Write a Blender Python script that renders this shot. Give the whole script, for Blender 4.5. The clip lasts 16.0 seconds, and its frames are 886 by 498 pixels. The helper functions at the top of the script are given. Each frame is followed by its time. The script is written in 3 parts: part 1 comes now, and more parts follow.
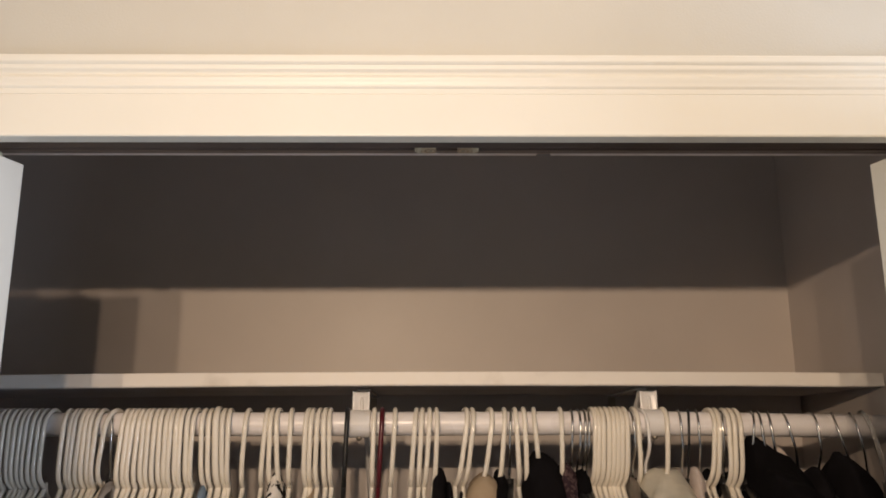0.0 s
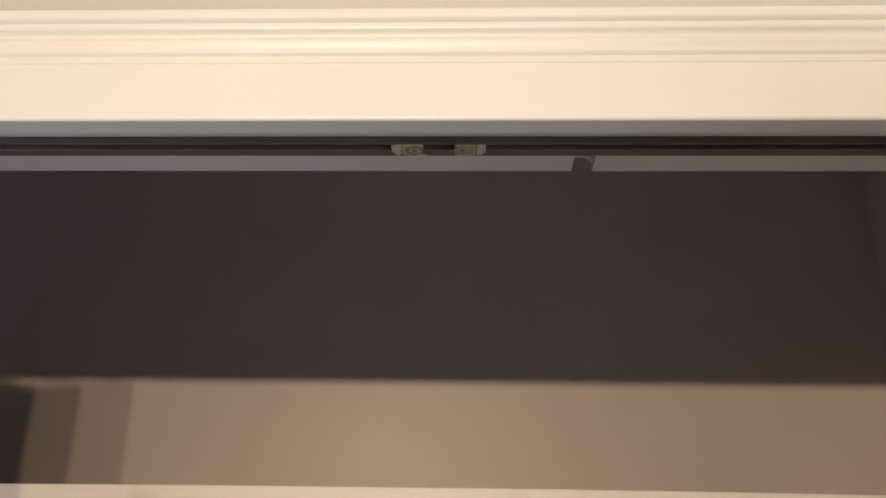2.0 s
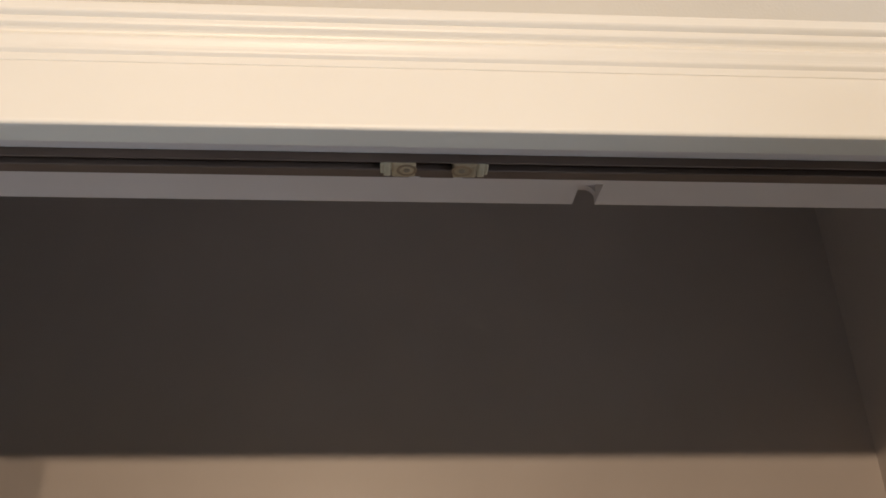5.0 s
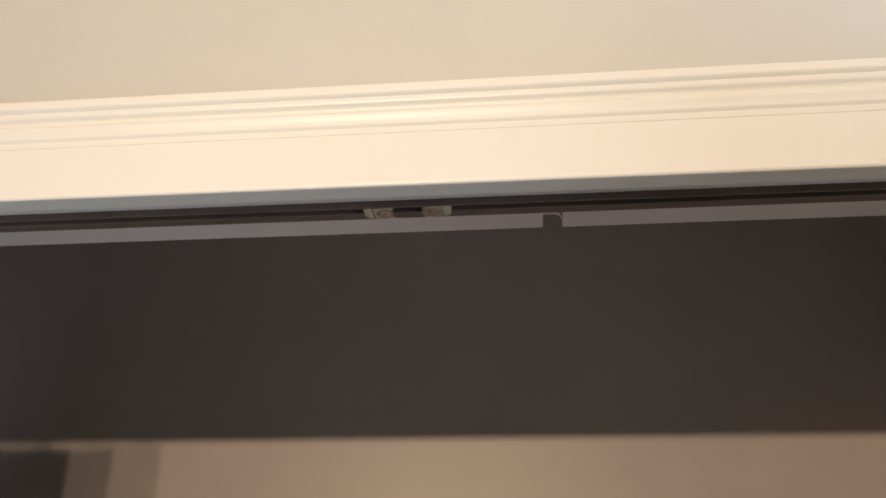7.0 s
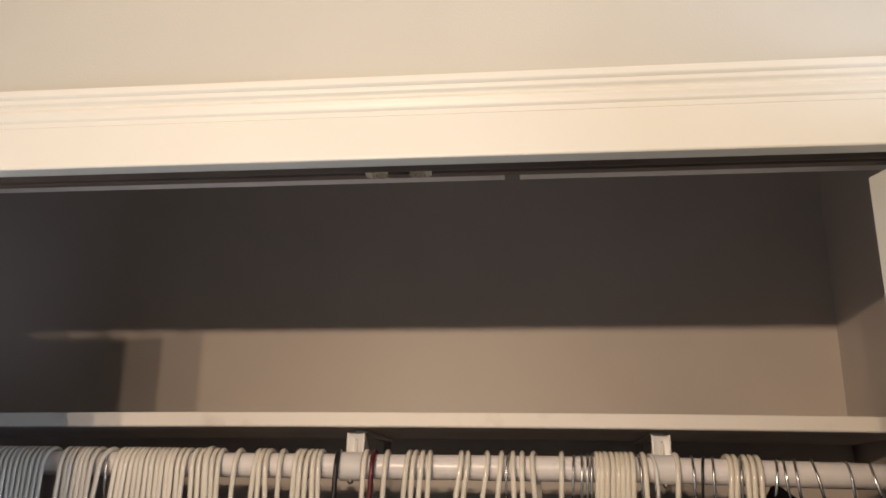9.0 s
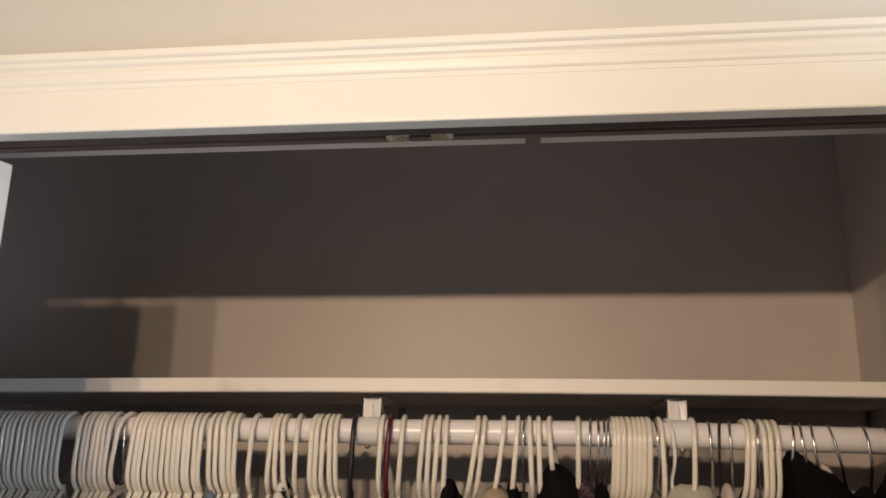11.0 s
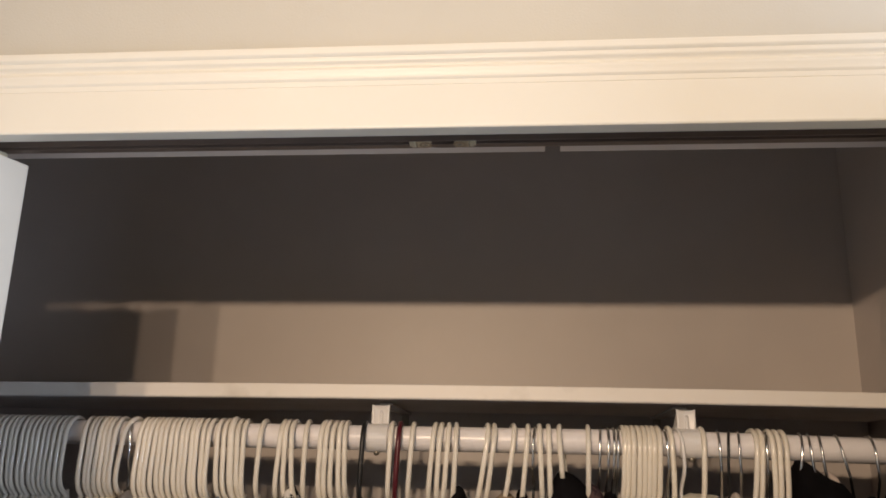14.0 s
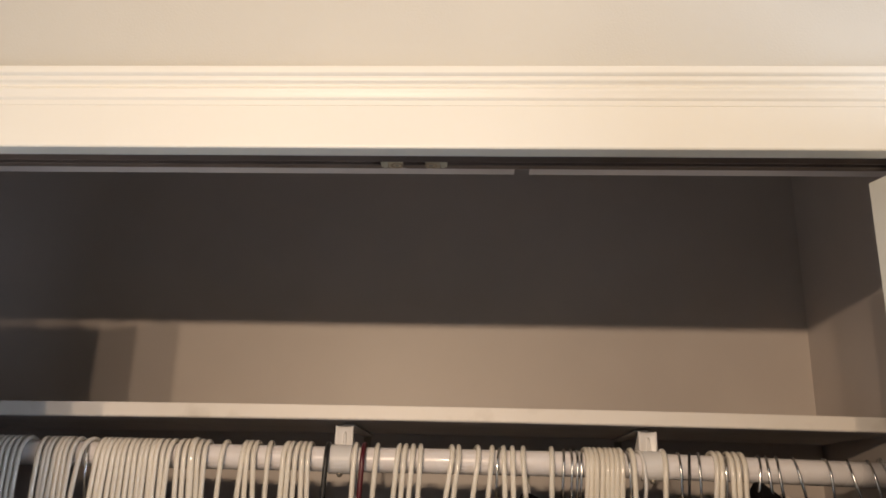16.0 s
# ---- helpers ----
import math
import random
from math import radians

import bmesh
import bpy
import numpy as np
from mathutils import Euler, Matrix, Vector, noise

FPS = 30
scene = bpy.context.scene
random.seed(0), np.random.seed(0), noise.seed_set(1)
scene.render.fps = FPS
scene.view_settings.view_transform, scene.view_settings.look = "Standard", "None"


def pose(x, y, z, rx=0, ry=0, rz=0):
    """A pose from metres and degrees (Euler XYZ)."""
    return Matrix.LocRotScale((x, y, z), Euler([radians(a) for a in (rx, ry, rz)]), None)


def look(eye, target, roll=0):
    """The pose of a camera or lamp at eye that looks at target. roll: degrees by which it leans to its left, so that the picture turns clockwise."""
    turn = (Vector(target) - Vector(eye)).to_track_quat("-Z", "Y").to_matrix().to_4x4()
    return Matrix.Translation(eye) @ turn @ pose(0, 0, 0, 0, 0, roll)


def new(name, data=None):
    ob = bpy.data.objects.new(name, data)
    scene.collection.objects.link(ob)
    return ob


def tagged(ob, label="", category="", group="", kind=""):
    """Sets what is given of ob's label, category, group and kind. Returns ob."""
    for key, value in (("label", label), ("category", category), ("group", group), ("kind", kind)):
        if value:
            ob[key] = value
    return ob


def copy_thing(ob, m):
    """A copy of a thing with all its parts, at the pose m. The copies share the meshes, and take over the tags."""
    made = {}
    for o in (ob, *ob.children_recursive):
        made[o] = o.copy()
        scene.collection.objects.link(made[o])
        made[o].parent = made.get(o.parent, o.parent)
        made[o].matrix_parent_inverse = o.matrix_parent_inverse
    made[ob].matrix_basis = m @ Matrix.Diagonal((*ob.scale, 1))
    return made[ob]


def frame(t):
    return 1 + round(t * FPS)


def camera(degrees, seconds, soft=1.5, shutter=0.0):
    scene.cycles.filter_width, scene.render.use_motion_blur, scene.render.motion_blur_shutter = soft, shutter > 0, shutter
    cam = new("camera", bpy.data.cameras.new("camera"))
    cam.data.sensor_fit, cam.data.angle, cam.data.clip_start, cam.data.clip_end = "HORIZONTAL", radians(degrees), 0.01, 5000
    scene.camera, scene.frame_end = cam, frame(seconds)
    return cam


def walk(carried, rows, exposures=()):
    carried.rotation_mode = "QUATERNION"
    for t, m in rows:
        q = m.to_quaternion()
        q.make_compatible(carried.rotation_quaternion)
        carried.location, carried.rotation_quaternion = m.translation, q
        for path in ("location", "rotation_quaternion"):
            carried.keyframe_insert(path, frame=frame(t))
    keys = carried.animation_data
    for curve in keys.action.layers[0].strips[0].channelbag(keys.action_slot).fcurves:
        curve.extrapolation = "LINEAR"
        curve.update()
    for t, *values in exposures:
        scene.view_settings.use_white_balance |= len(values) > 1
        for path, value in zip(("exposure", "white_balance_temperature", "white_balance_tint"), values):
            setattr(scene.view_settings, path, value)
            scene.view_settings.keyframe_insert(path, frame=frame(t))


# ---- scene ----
cam = camera(56.35, 16.0, soft=1.75)
walk(cam, [
    (0.0, pose(-0.0146, -0.7753, 1.7440, 102.913, 0.206, -0.702)),
    (0.5, pose(-0.0008, -0.7137, 1.7444, 104.383, 0.342, -0.730)),
    (1.0, pose(0.0392, -0.6449, 1.7590, 107.470, -0.329, 1.361)),
    (1.5, pose(0.0582, -0.5895, 1.7653, 108.598, -0.999, 3.215)),
    (2.0, pose(0.0219, -0.4856, 1.7627, 110.830, -0.858, 1.668)),
    (2.3, pose(-0.0083, -0.4298, 1.7734, 113.135, -0.561, -0.410)),
    (2.5, pose(-0.0219, -0.3975, 1.7710, 115.041, -0.061, -0.974)),
    (3.0, pose(-0.0320, -0.3711, 1.7665, 117.753, 1.044, -2.842)),
    (3.5, pose(-0.0369, -0.3666, 1.7697, 117.552, 1.561, -3.094)),
    (4.0, pose(-0.0394, -0.3683, 1.7665, 117.873, 1.244, -3.285)),
    (4.2, pose(-0.0427, -0.3714, 1.7691, 117.753, 1.314, -3.985)),
    (6.3, pose(0.0672, -0.4856, 1.7526, 114.988, -0.167, 3.200)),
    (6.5, pose(0.0799, -0.5006, 1.7515, 115.125, -0.296, 4.694)),
    (7.0, pose(0.0834, -0.5142, 1.7475, 114.936, -0.607, 5.716)),
    (7.5, pose(0.0874, -0.5408, 1.7514, 113.177, -1.005, 7.673)),
    (8.0, pose(0.0785, -0.5883, 1.7479, 111.461, -0.796, 6.728)),
    (8.5, pose(0.0677, -0.6715, 1.7355, 108.779, -1.014, 3.833)),
    (9.0, pose(0.1318, -0.7225, 1.7313, 106.478, -0.851, 6.377)),
    (9.2, pose(0.1282, -0.7208, 1.7318, 106.018, -0.779, 6.331)),
    (11.3, pose(0.1132, -0.7186, 1.7238, 104.413, -0.910, 6.630)),
    (11.5, pose(0.1126, -0.7153, 1.7248, 104.331, -0.973, 6.541)),
    (12.0, pose(0.1125, -0.7124, 1.7253, 104.263, -1.097, 6.305)),
    (12.5, pose(0.1064, -0.7134, 1.7231, 104.281, -1.140, 5.943)),
    (13.0, pose(0.0975, -0.7155, 1.7234, 104.269, -1.249, 5.617)),
    (13.5, pose(0.0898, -0.7201, 1.7247, 104.580, -1.256, 5.390)),
    (14.0, pose(0.0766, -0.7233, 1.7212, 105.148, -1.279, 5.295)),
    (14.5, pose(0.0663, -0.7321, 1.7175, 106.352, -1.253, 3.746)),
    (15.0, pose(0.0586, -0.7230, 1.7172, 106.247, -1.303, 2.473)),
    (15.5, pose(0.0619, -0.7216, 1.7135, 106.470, -1.181, 2.083)),
    (16.0, pose(0.0656, -0.7270, 1.7181, 106.765, -1.305, 2.286)),
], exposures=[(0.0, 0.0), (1.5, 0.0), (2.0, -0.05), (2.5, -0.11), (4.2, -0.14), (6.3, -0.02), (16.0, 0.0)])

# ---- light ----
world = bpy.data.worlds.new("daylight")
scene.world = world
world.use_nodes = True
wn = world.node_tree.nodes
sky = wn.new("ShaderNodeTexSky")
sky.sky_type, sky.sun_disc = "NISHITA", False
sky.sun_elevation, sky.sun_rotation = radians(20), radians(200)
world.node_tree.links.new(sky.outputs[0], wn["Background"].inputs[0])
wn["Background"].inputs[1].default_value = 0.08

# three bulbs in a row behind the camera; cones added to cut spill and bounce
BULB_Y, BULB_Z = -1.468, 2.0885
for bx in (-0.402, -0.219, -0.055):
    bulb = bpy.data.lights.new("bulb_light", "SPOT")
    bulb.energy, bulb.color, bulb.shadow_soft_size = 26.8, (1.0, 0.733, 0.507), 0.016
    bulb.spot_size, bulb.spot_blend = radians(98), 1.0
    new("bulb_light", bulb).matrix_world = look((bx, BULB_Y, BULB_Z), (bx * 0.4 + 0.35, 0.3, 1.96))
sill_light = bpy.data.lights.new("window_light", "AREA")
sill_light.shape, sill_light.size, sill_light.size_y = "RECTANGLE", 0.95, 1.1
sill_light.energy, sill_light.color = 58.0, (0.662, 0.750, 0.93)
new("window_light", sill_light).matrix_world = look((2.19, -1.125, 1.30), (0.0, -1.125, 1.30))

# ---- materials ----


def material(name, colour, rough=0.6, metal=0.0, vary=0.06, scale=6.0, grain=300.0, bump=0.1, coat=0.0, dirt=None, spec=0.5, dirt_amount=0.5, dirt_edge=(0.58, 0.78)):
    """Painted, moulded or woven surface: broad tone change, fine grain and relief; dirt: colour of sparse smudges."""
    m = bpy.data.materials.new(name)
    m.use_nodes = True
    nt = m.node_tree
    N, K = nt.nodes, nt.links.new
    b = N["Principled BSDF"]
    co = N.new("ShaderNodeTexCoord")
    n1, n2 = N.new("ShaderNodeTexNoise"), N.new("ShaderNodeTexNoise")
    n1.inputs["Scale"].default_value, n1.inputs["Detail"].default_value = scale, 4
    n2.inputs["Scale"].default_value, n2.inputs["Detail"].default_value = grain, 3
    K(co.outputs["Object"], n1.inputs["Vector"])
    K(co.outputs["Object"], n2.inputs["Vector"])
    rmp = N.new("ShaderNodeMapRange")
    rmp.inputs["From Min"].default_value, rmp.inputs["From Max"].default_value = 0.3, 0.7
    rmp.inputs["To Min"].default_value, rmp.inputs["To Max"].default_value = 1 - vary, 1 + vary
    K(n1.outputs["Fac"], rmp.inputs["Value"])
    info = N.new("ShaderNodeObjectInfo")
    rnd = N.new("ShaderNodeMapRange")
    rnd.inputs["To Min"].default_value, rnd.inputs["To Max"].default_value = 1 - vary, 1 + vary
    K(info.outputs["Random"], rnd.inputs["Value"])
    mul = N.new("ShaderNodeMath")
    mul.operation = "MULTIPLY"
    K(rmp.outputs[0], mul.inputs[0])
    K(rnd.outputs[0], mul.inputs[1])
    mix = N.new("ShaderNodeVectorMath")
    mix.operation = "SCALE"
    mix.inputs[0].default_value = colour
    K(mul.outputs[0], mix.inputs["Scale"])
    out = mix.outputs[0]
    if dirt:
        n3 = N.new("ShaderNodeTexNoise")
        n3.inputs["Scale"].default_value, n3.inputs["Detail"].default_value = scale * 2.3, 6
        K(co.outputs["Object"], n3.inputs["Vector"])
        cut = N.new("ShaderNodeMapRange")
        cut.inputs["From Min"].default_value, cut.inputs["From Max"].default_value = dirt_edge
        cut.inputs["To Max"].default_value = dirt_amount
        K(n3.outputs["Fac"], cut.inputs["Value"])
        mx = N.new("ShaderNodeMix")
        mx.data_type = "RGBA"
        mx.inputs["B"].default_value = (*dirt, 1)
        K(cut.outputs[0], mx.inputs["Factor"])
        K(out, mx.inputs["A"])
        out = mx.outputs["Result"]
    K(out, b.inputs["Base Color"])
    rr = N.new("ShaderNodeMapRange")
    rr.inputs["To Min"].default_value, rr.inputs["To Max"].default_value = max(rough - 0.08, 0.03), min(rough + 0.08, 1)
    K(n1.outputs["Fac"], rr.inputs["Value"])
    K(rr.outputs[0], b.inputs["Roughness"])
    b.inputs["Metallic"].default_value, b.inputs["Coat Weight"].default_value = metal, coat
    b.inputs["Specular IOR Level"].default_value = spec
    bp = N.new("ShaderNodeBump")
    bp.inputs["Strength"].default_value, bp.inputs["Distance"].default_value = bump, 0.001
    K(n2.outputs["Fac"], bp.inputs["Height"])
    K(bp.outputs[0], b.inputs["Normal"])
    return m


M = {
    "wall": material("wall_paint", (0.525, 0.508, 0.445), 0.39, vary=0.035, scale=4.0, grain=420, bump=0.22, spec=0.45),
    "closet": material("closet_wall_paint", (0.548, 0.498, 0.464), 0.40, vary=0.035, scale=7.0, grain=420, bump=0.12, spec=0.34),
    "ceiling": material("ceiling_paint", (0.75, 0.74, 0.71), 0.85, vary=0.02, bump=0.3),
    "floor": material("carpet", (0.50, 0.49, 0.51), 0.95, vary=0.1, grain=700, bump=0.9, spec=0.1),
    "trim": material("trim_gloss_paint", (0.728, 0.708, 0.624), 0.40, vary=0.015, scale=5, grain=60, bump=0.12),
    "jamb": material("jamb_paint", (0.66, 0.610, 0.575), 0.45, vary=0.03, scale=9, grain=90, bump=0.08),
    "shelf": material("shelf_paint", (0.87, 0.83, 0.768), 0.45, vary=0.03, scale=7, grain=140, bump=0.12, dirt=(0.6, 0.55, 0.48)),
    # darker than the shelf paint: the shade under the board, put into colour
    "under_shade": material("shade_grey_underside", (0.56, 0.535, 0.53), 0.85, vary=0.08, scale=12, grain=500, bump=0.3, spec=0.2),
    "track": material("brown_track_steel", (0.120, 0.086, 0.066), 0.5, 0.2, vary=0.15, scale=14, grain=160, bump=0.1),
    "nylon": material("aged_nylon", (0.36, 0.29, 0.185), 0.4, vary=0.15, scale=90, grain=500, bump=0.3, dirt=(0.22, 0.17, 0.10)),
    "nylon_dark": material("stained_nylon", (0.24, 0.17, 0.10), 0.5, vary=0.2, scale=120, grain=600, bump=0.4, dirt=(0.42, 0.36, 0.26)),
    "nylon_end": material("pale_nylon", (0.42, 0.385, 0.275), 0.4, vary=0.08, scale=90, grain=500, bump=0.2),
    "screw": material("screw_steel", (0.30, 0.27, 0.22), 0.5, 0.8, vary=0.1),
    "enamel": material("white_enamel", (0.80, 0.79, 0.78), 0.17, vary=0.03, scale=8, grain=120, bump=0.04, coat=0.3),
    "rod": material("white_rod_paint", (0.87, 0.845, 0.85), 0.27, vary=0.03, scale=5, grain=90, bump=0.05, coat=0.1),
    "plastic": material("white_hanger_plastic", (0.84, 0.80, 0.71), 0.12, vary=0.05, scale=12, grain=200, bump=0.03, coat=0.6),
    "cream": material("cream_hanger_plastic", (0.81, 0.76, 0.66), 0.12, vary=0.05, scale=12, grain=200, bump=0.03, coat=0.6),
    "black": material("black_hanger_plastic", (0.012, 0.012, 0.013), 0.4, vary=0.1, grain=300, bump=0.05),
    "red": material("burgundy_hanger_plastic", (0.085, 0.008, 0.015), 0.3, vary=0.1, grain=300, bump=0.05),
    "chrome": material("chrome_wire", (0.72, 0.71, 0.70), 0.14, 1.0, vary=0.05, bump=0.02),
    "door": material("door_paint", (0.62, 0.635, 0.60), 0.38, vary=0.02, scale=5, grain=80, bump=0.06),
    "cloth_black": material("black_cloth", (0.0085, 0.0078, 0.0095), 0.95, vary=0.3, scale=25, grain=900, bump=0.8, spec=0.08),
    "cloth_grey": material("pale_grey_knit", (0.72, 0.68, 0.57), 0.95, vary=0.12, scale=30, grain=900, bump=1.0, spec=0.15),
    "cloth_pink": material("pale_pink_cloth", (0.60, 0.52, 0.47), 0.95, vary=0.1, scale=30, grain=900, bump=0.8, spec=0.15),
    "cloth_beige": material("beige_cloth", (0.46, 0.36, 0.25), 0.95, vary=0.1, scale=30, grain=900, bump=0.8, spec=0.15),
    "cloth_blue": material("light_blue_cloth", (0.20, 0.27, 0.36), 0.95, vary=0.1, scale=30, grain=900, bump=0.8, spec=0.15),
    "cloth_plum": material("plum_cloth", (0.040, 0.024, 0.032), 0.95, vary=0.3, scale=60, grain=900, bump=0.9, spec=0.15, dirt=(0.15, 0.10, 0.10), dirt_amount=0.8, dirt_edge=(0.52, 0.60)),
    "cloth_print": material("black_and_white_print", (0.015, 0.015, 0.016), 0.95, vary=0.2, scale=36, grain=900, bump=0.6, dirt=(0.85, 0.82, 0.78), spec=0.15, dirt_amount=1.0, dirt_edge=(0.49, 0.54)),
    "satin": material("grey_satin", (0.20, 0.17, 0.14), 0.35, vary=0.3, scale=50, grain=700, bump=0.4),
    "cloth_clear": material("grey_mesh_cloth", (0.24, 0.225, 0.215), 0.8, vary=0.3, scale=40, grain=900, bump=0.8),
}

M["clear"] = material("clear_plastic", (0.8, 0.8, 0.78), 0.15, vary=0.02, bump=0.02)
M["clear"].node_tree.nodes["Principled BSDF"].inputs["Transmission Weight"].default_value = 0.8

# ---- mesh helpers ----


def part(name, bm, mat, parent=None, label="", smooth=False):
    me = bpy.data.meshes.new(name)
    bmesh.ops.recalc_face_normals(bm, faces=bm.faces)
    for f in bm.faces:
        f.smooth = smooth
    bm.to_mesh(me)
    bm.free()
    me.materials.append(M[mat])
    ob = new(name, me)
    if parent:
        ob.parent = parent
    if label:
        ob["label"] = label
    return ob


def box(x0, x1, y0, y1, z0, z1, bevel=0.0, bm=None):
    b = bm or bmesh.new()
    v = bmesh.ops.create_cube(b, size=1.0)["verts"]
    for p in v:
        p.co = ((x0 + x1) / 2 + p.co.x * (x1 - x0), (y0 + y1) / 2 + p.co.y * (y1 - y0), (z0 + z1) / 2 + p.co.z * (z1 - z0))
    if bevel:
        es = {e for p in v for e in p.link_edges}
        bmesh.ops.bevel(b, geom=list(es), offset=bevel, segments=2, affect="EDGES", profile=0.5)
    return b


def tube(points, r, n=8, bm=None, flat=1.0):
    """A round rod along points, with capped ends."""
    b = bm or bmesh.new()
    pts = [Vector(p) for p in points]
    rings, side = [], None
    for i, p in enumerate(pts):
        d = (pts[min(i + 1, len(pts) - 1)] - pts[max(i - 1, 0)]).normalized()
        if side is None:
            side = d.cross(Vector((0, 0, 1)) if abs(d.z) < 0.9 else Vector((1, 0, 0))).normalized()
        side = (side - d * side.dot(d)).normalized()
        up = d.cross(side)
        rings.append([b.verts.new(p + (side * math.cos(a) * flat + up * math.sin(a)) * r) for a in (2 * math.pi * k / n for k in range(n))])
    for a, c in zip(rings, rings[1:]):
        for k in range(n):
            b.faces.new((a[k], a[(k + 1) % n], c[(k + 1) % n], c[k]))
    b.faces.new(rings[0][::-1])
    b.faces.new(rings[-1])
    return b


def extrude(profile, axis, a, c, bevel=0.0):
    """A closed outline swept straight from a to c; axis 'x' takes (y, z) pairs, 'y' (x, z), 'z' (x, y)."""
    b = bmesh.new()
    place = {"x": lambda p, s: (s, p[0], p[1]), "y": lambda p, s: (p[0], s, p[1]), "z": lambda p, s: (p[0], p[1], s)}[axis]
    r0 = [b.verts.new(place(p, a)) for p in profile]
    r1 = [b.verts.new(place(p, c)) for p in profile]
    n = len(profile)
    for k in range(n):
        b.faces.new((r0[k], r0[(k + 1) % n], r1[(k + 1) % n], r1[k]))
    b.faces.new(r0)
    b.faces.new(r1[::-1])
    if bevel:
        bmesh.ops.bevel(b, geom=list(b.edges), offset=bevel, segments=2, affect="EDGES", profile=0.5)
    return b


def thing(name, label, category, group="", at=(0, 0, 0)):
    ob = new(name)
    ob.location = at
    ob.empty_display_size = 0.05
    return tagged(ob, label, category, group)


def structure(name, bm, mat, label, category):
    return tagged(part(name, bm, mat), label, category, kind="structure")


# ---- the room and the closet ----
OPEN = 0.60          # half width of the opening
JAMB_Z = 2.0525      # underside of the head jamb
WALL_B = 0.1024      # closet side of the front wall
BACK = 0.676         # closet back wall
RIGHT = 0.6205       # closet right wall, at the back
SPLAY = 0.6390       # the same wall at the front: it stands slightly askew
LEFT = -1.05
RX0, RX1, RY0, CEIL = -2.4, 2.2, -4.2, 2.44

structure("floor", box(RX0 - 0.1, RX1 + 0.1, RY0 - 0.1, BACK + 0.1, -0.1, 0.0), "floor", "beige carpet floor of the room and closet", "floor")
structure("ceiling", box(RX0 - 0.1, RX1 + 0.1, RY0 - 0.1, BACK + 0.1, CEIL, CEIL + 0.1), "ceiling", "plain white painted ceiling", "ceiling")
bm = box(RX0, -OPEN - 0.02, 0, WALL_B, 0, CEIL)
box(OPEN + 0.02, RX1, 0, WALL_B, 0, CEIL, bm=bm)
box(-OPEN - 0.02, OPEN + 0.02, 0, WALL_B, JAMB_Z + 0.019, CEIL, bm=bm)
structure("wall_front", bm, "wall", "beige painted wall over the closet opening", "wall")
structure("wall_closet_back", box(LEFT - 0.1, RIGHT + 0.1, BACK, BACK + 0.1, 0, CEIL), "closet", "beige painted back wall of the closet", "wall")
structure("wall_closet_right", extrude([(RIGHT, BACK), (SPLAY, WALL_B), (SPLAY + 0.1, WALL_B), (RIGHT + 0.1, BACK)], "z", 0, CEIL), "closet", "beige painted side wall of the closet", "wall")
structure("wall_closet_left", box(LEFT - 0.1, LEFT, WALL_B, BACK, 0, CEIL), "closet", "beige painted side wall of the closet", "wall")
structure("wall_behind", box(RX0, RX1, RY0 - 0.1, RY0, 0, CEIL), "wall", "beige painted room wall", "wall")
structure("wall_left", box(RX0 - 0.1, RX0, RY0, 0, 0, CEIL), "wall", "beige painted room wall", "wall")
bm = box(RX1, RX1 + 0.1, RY0, -1.6, 0, CEIL)
box(RX1, RX1 + 0.1, -0.65, 0, 0, CEIL, bm=bm)
box(RX1, RX1 + 0.1, -1.6, -0.65, 0, 0.75, bm=bm)
box(RX1, RX1 + 0.1, -1.6, -0.65, 1.85, CEIL, bm=bm)
structure("wall_right", bm, "wall", "beige painted room wall with a window opening", "wall")

# Head casing: flat board with a small bead, a cove and an outer band.
CASING = [(0.0, 2.0300), (-0.0156, 2.0300), (-0.0165, 2.0302), (-0.0171, 2.0307), (-0.0175, 2.0314), (-0.0177, 2.0323), (-0.0141, 2.0742), (-0.0136, 2.0746), (-0.0136, 2.0753), (-0.0142, 2.0757),
          (-0.0143, 2.0798), (-0.0142, 2.0806), (-0.0158, 2.0823), (-0.0162, 2.0832), (-0.0163, 2.0848), (-0.0166, 2.0864), (-0.0171, 2.0880), (-0.0176, 2.0894), (-0.0178, 2.0906),
          (-0.0176, 2.0918), (-0.0168, 2.0930), (-0.0157, 2.0941), (-0.0149, 2.0951), (-0.0147, 2.0960), (-0.0151, 2.0970), (-0.0160, 2.0981), (-0.0173, 2.0991), (-0.0182, 2.1000),
          (-0.0186, 2.1012), (-0.0187, 2.1036), (-0.0186, 2.1043), (-0.0204, 2.1056), (-0.0212, 2.1064), (-0.0217, 2.1074), (-0.0217, 2.1122), (-0.0211, 2.1139), (-0.0198, 2.1144), (0.0, 2.1144)]
casing = tagged(thing("door_casing", "cream white glossy moulded wooden casing round the closet opening", "door casing"), kind="structure")
part("head_casing", extrude(CASING, "x", -OPEN - 0.085, OPEN + 0.085), "trim", casing)
for sgn in (-1, 1):
    prof = [(sgn * (OPEN + p[1] - 2.0300), p[0]) for p in CASING]
    part("side_casing", extrude(prof, "z", 0.0, 2.0298), "trim", casing)

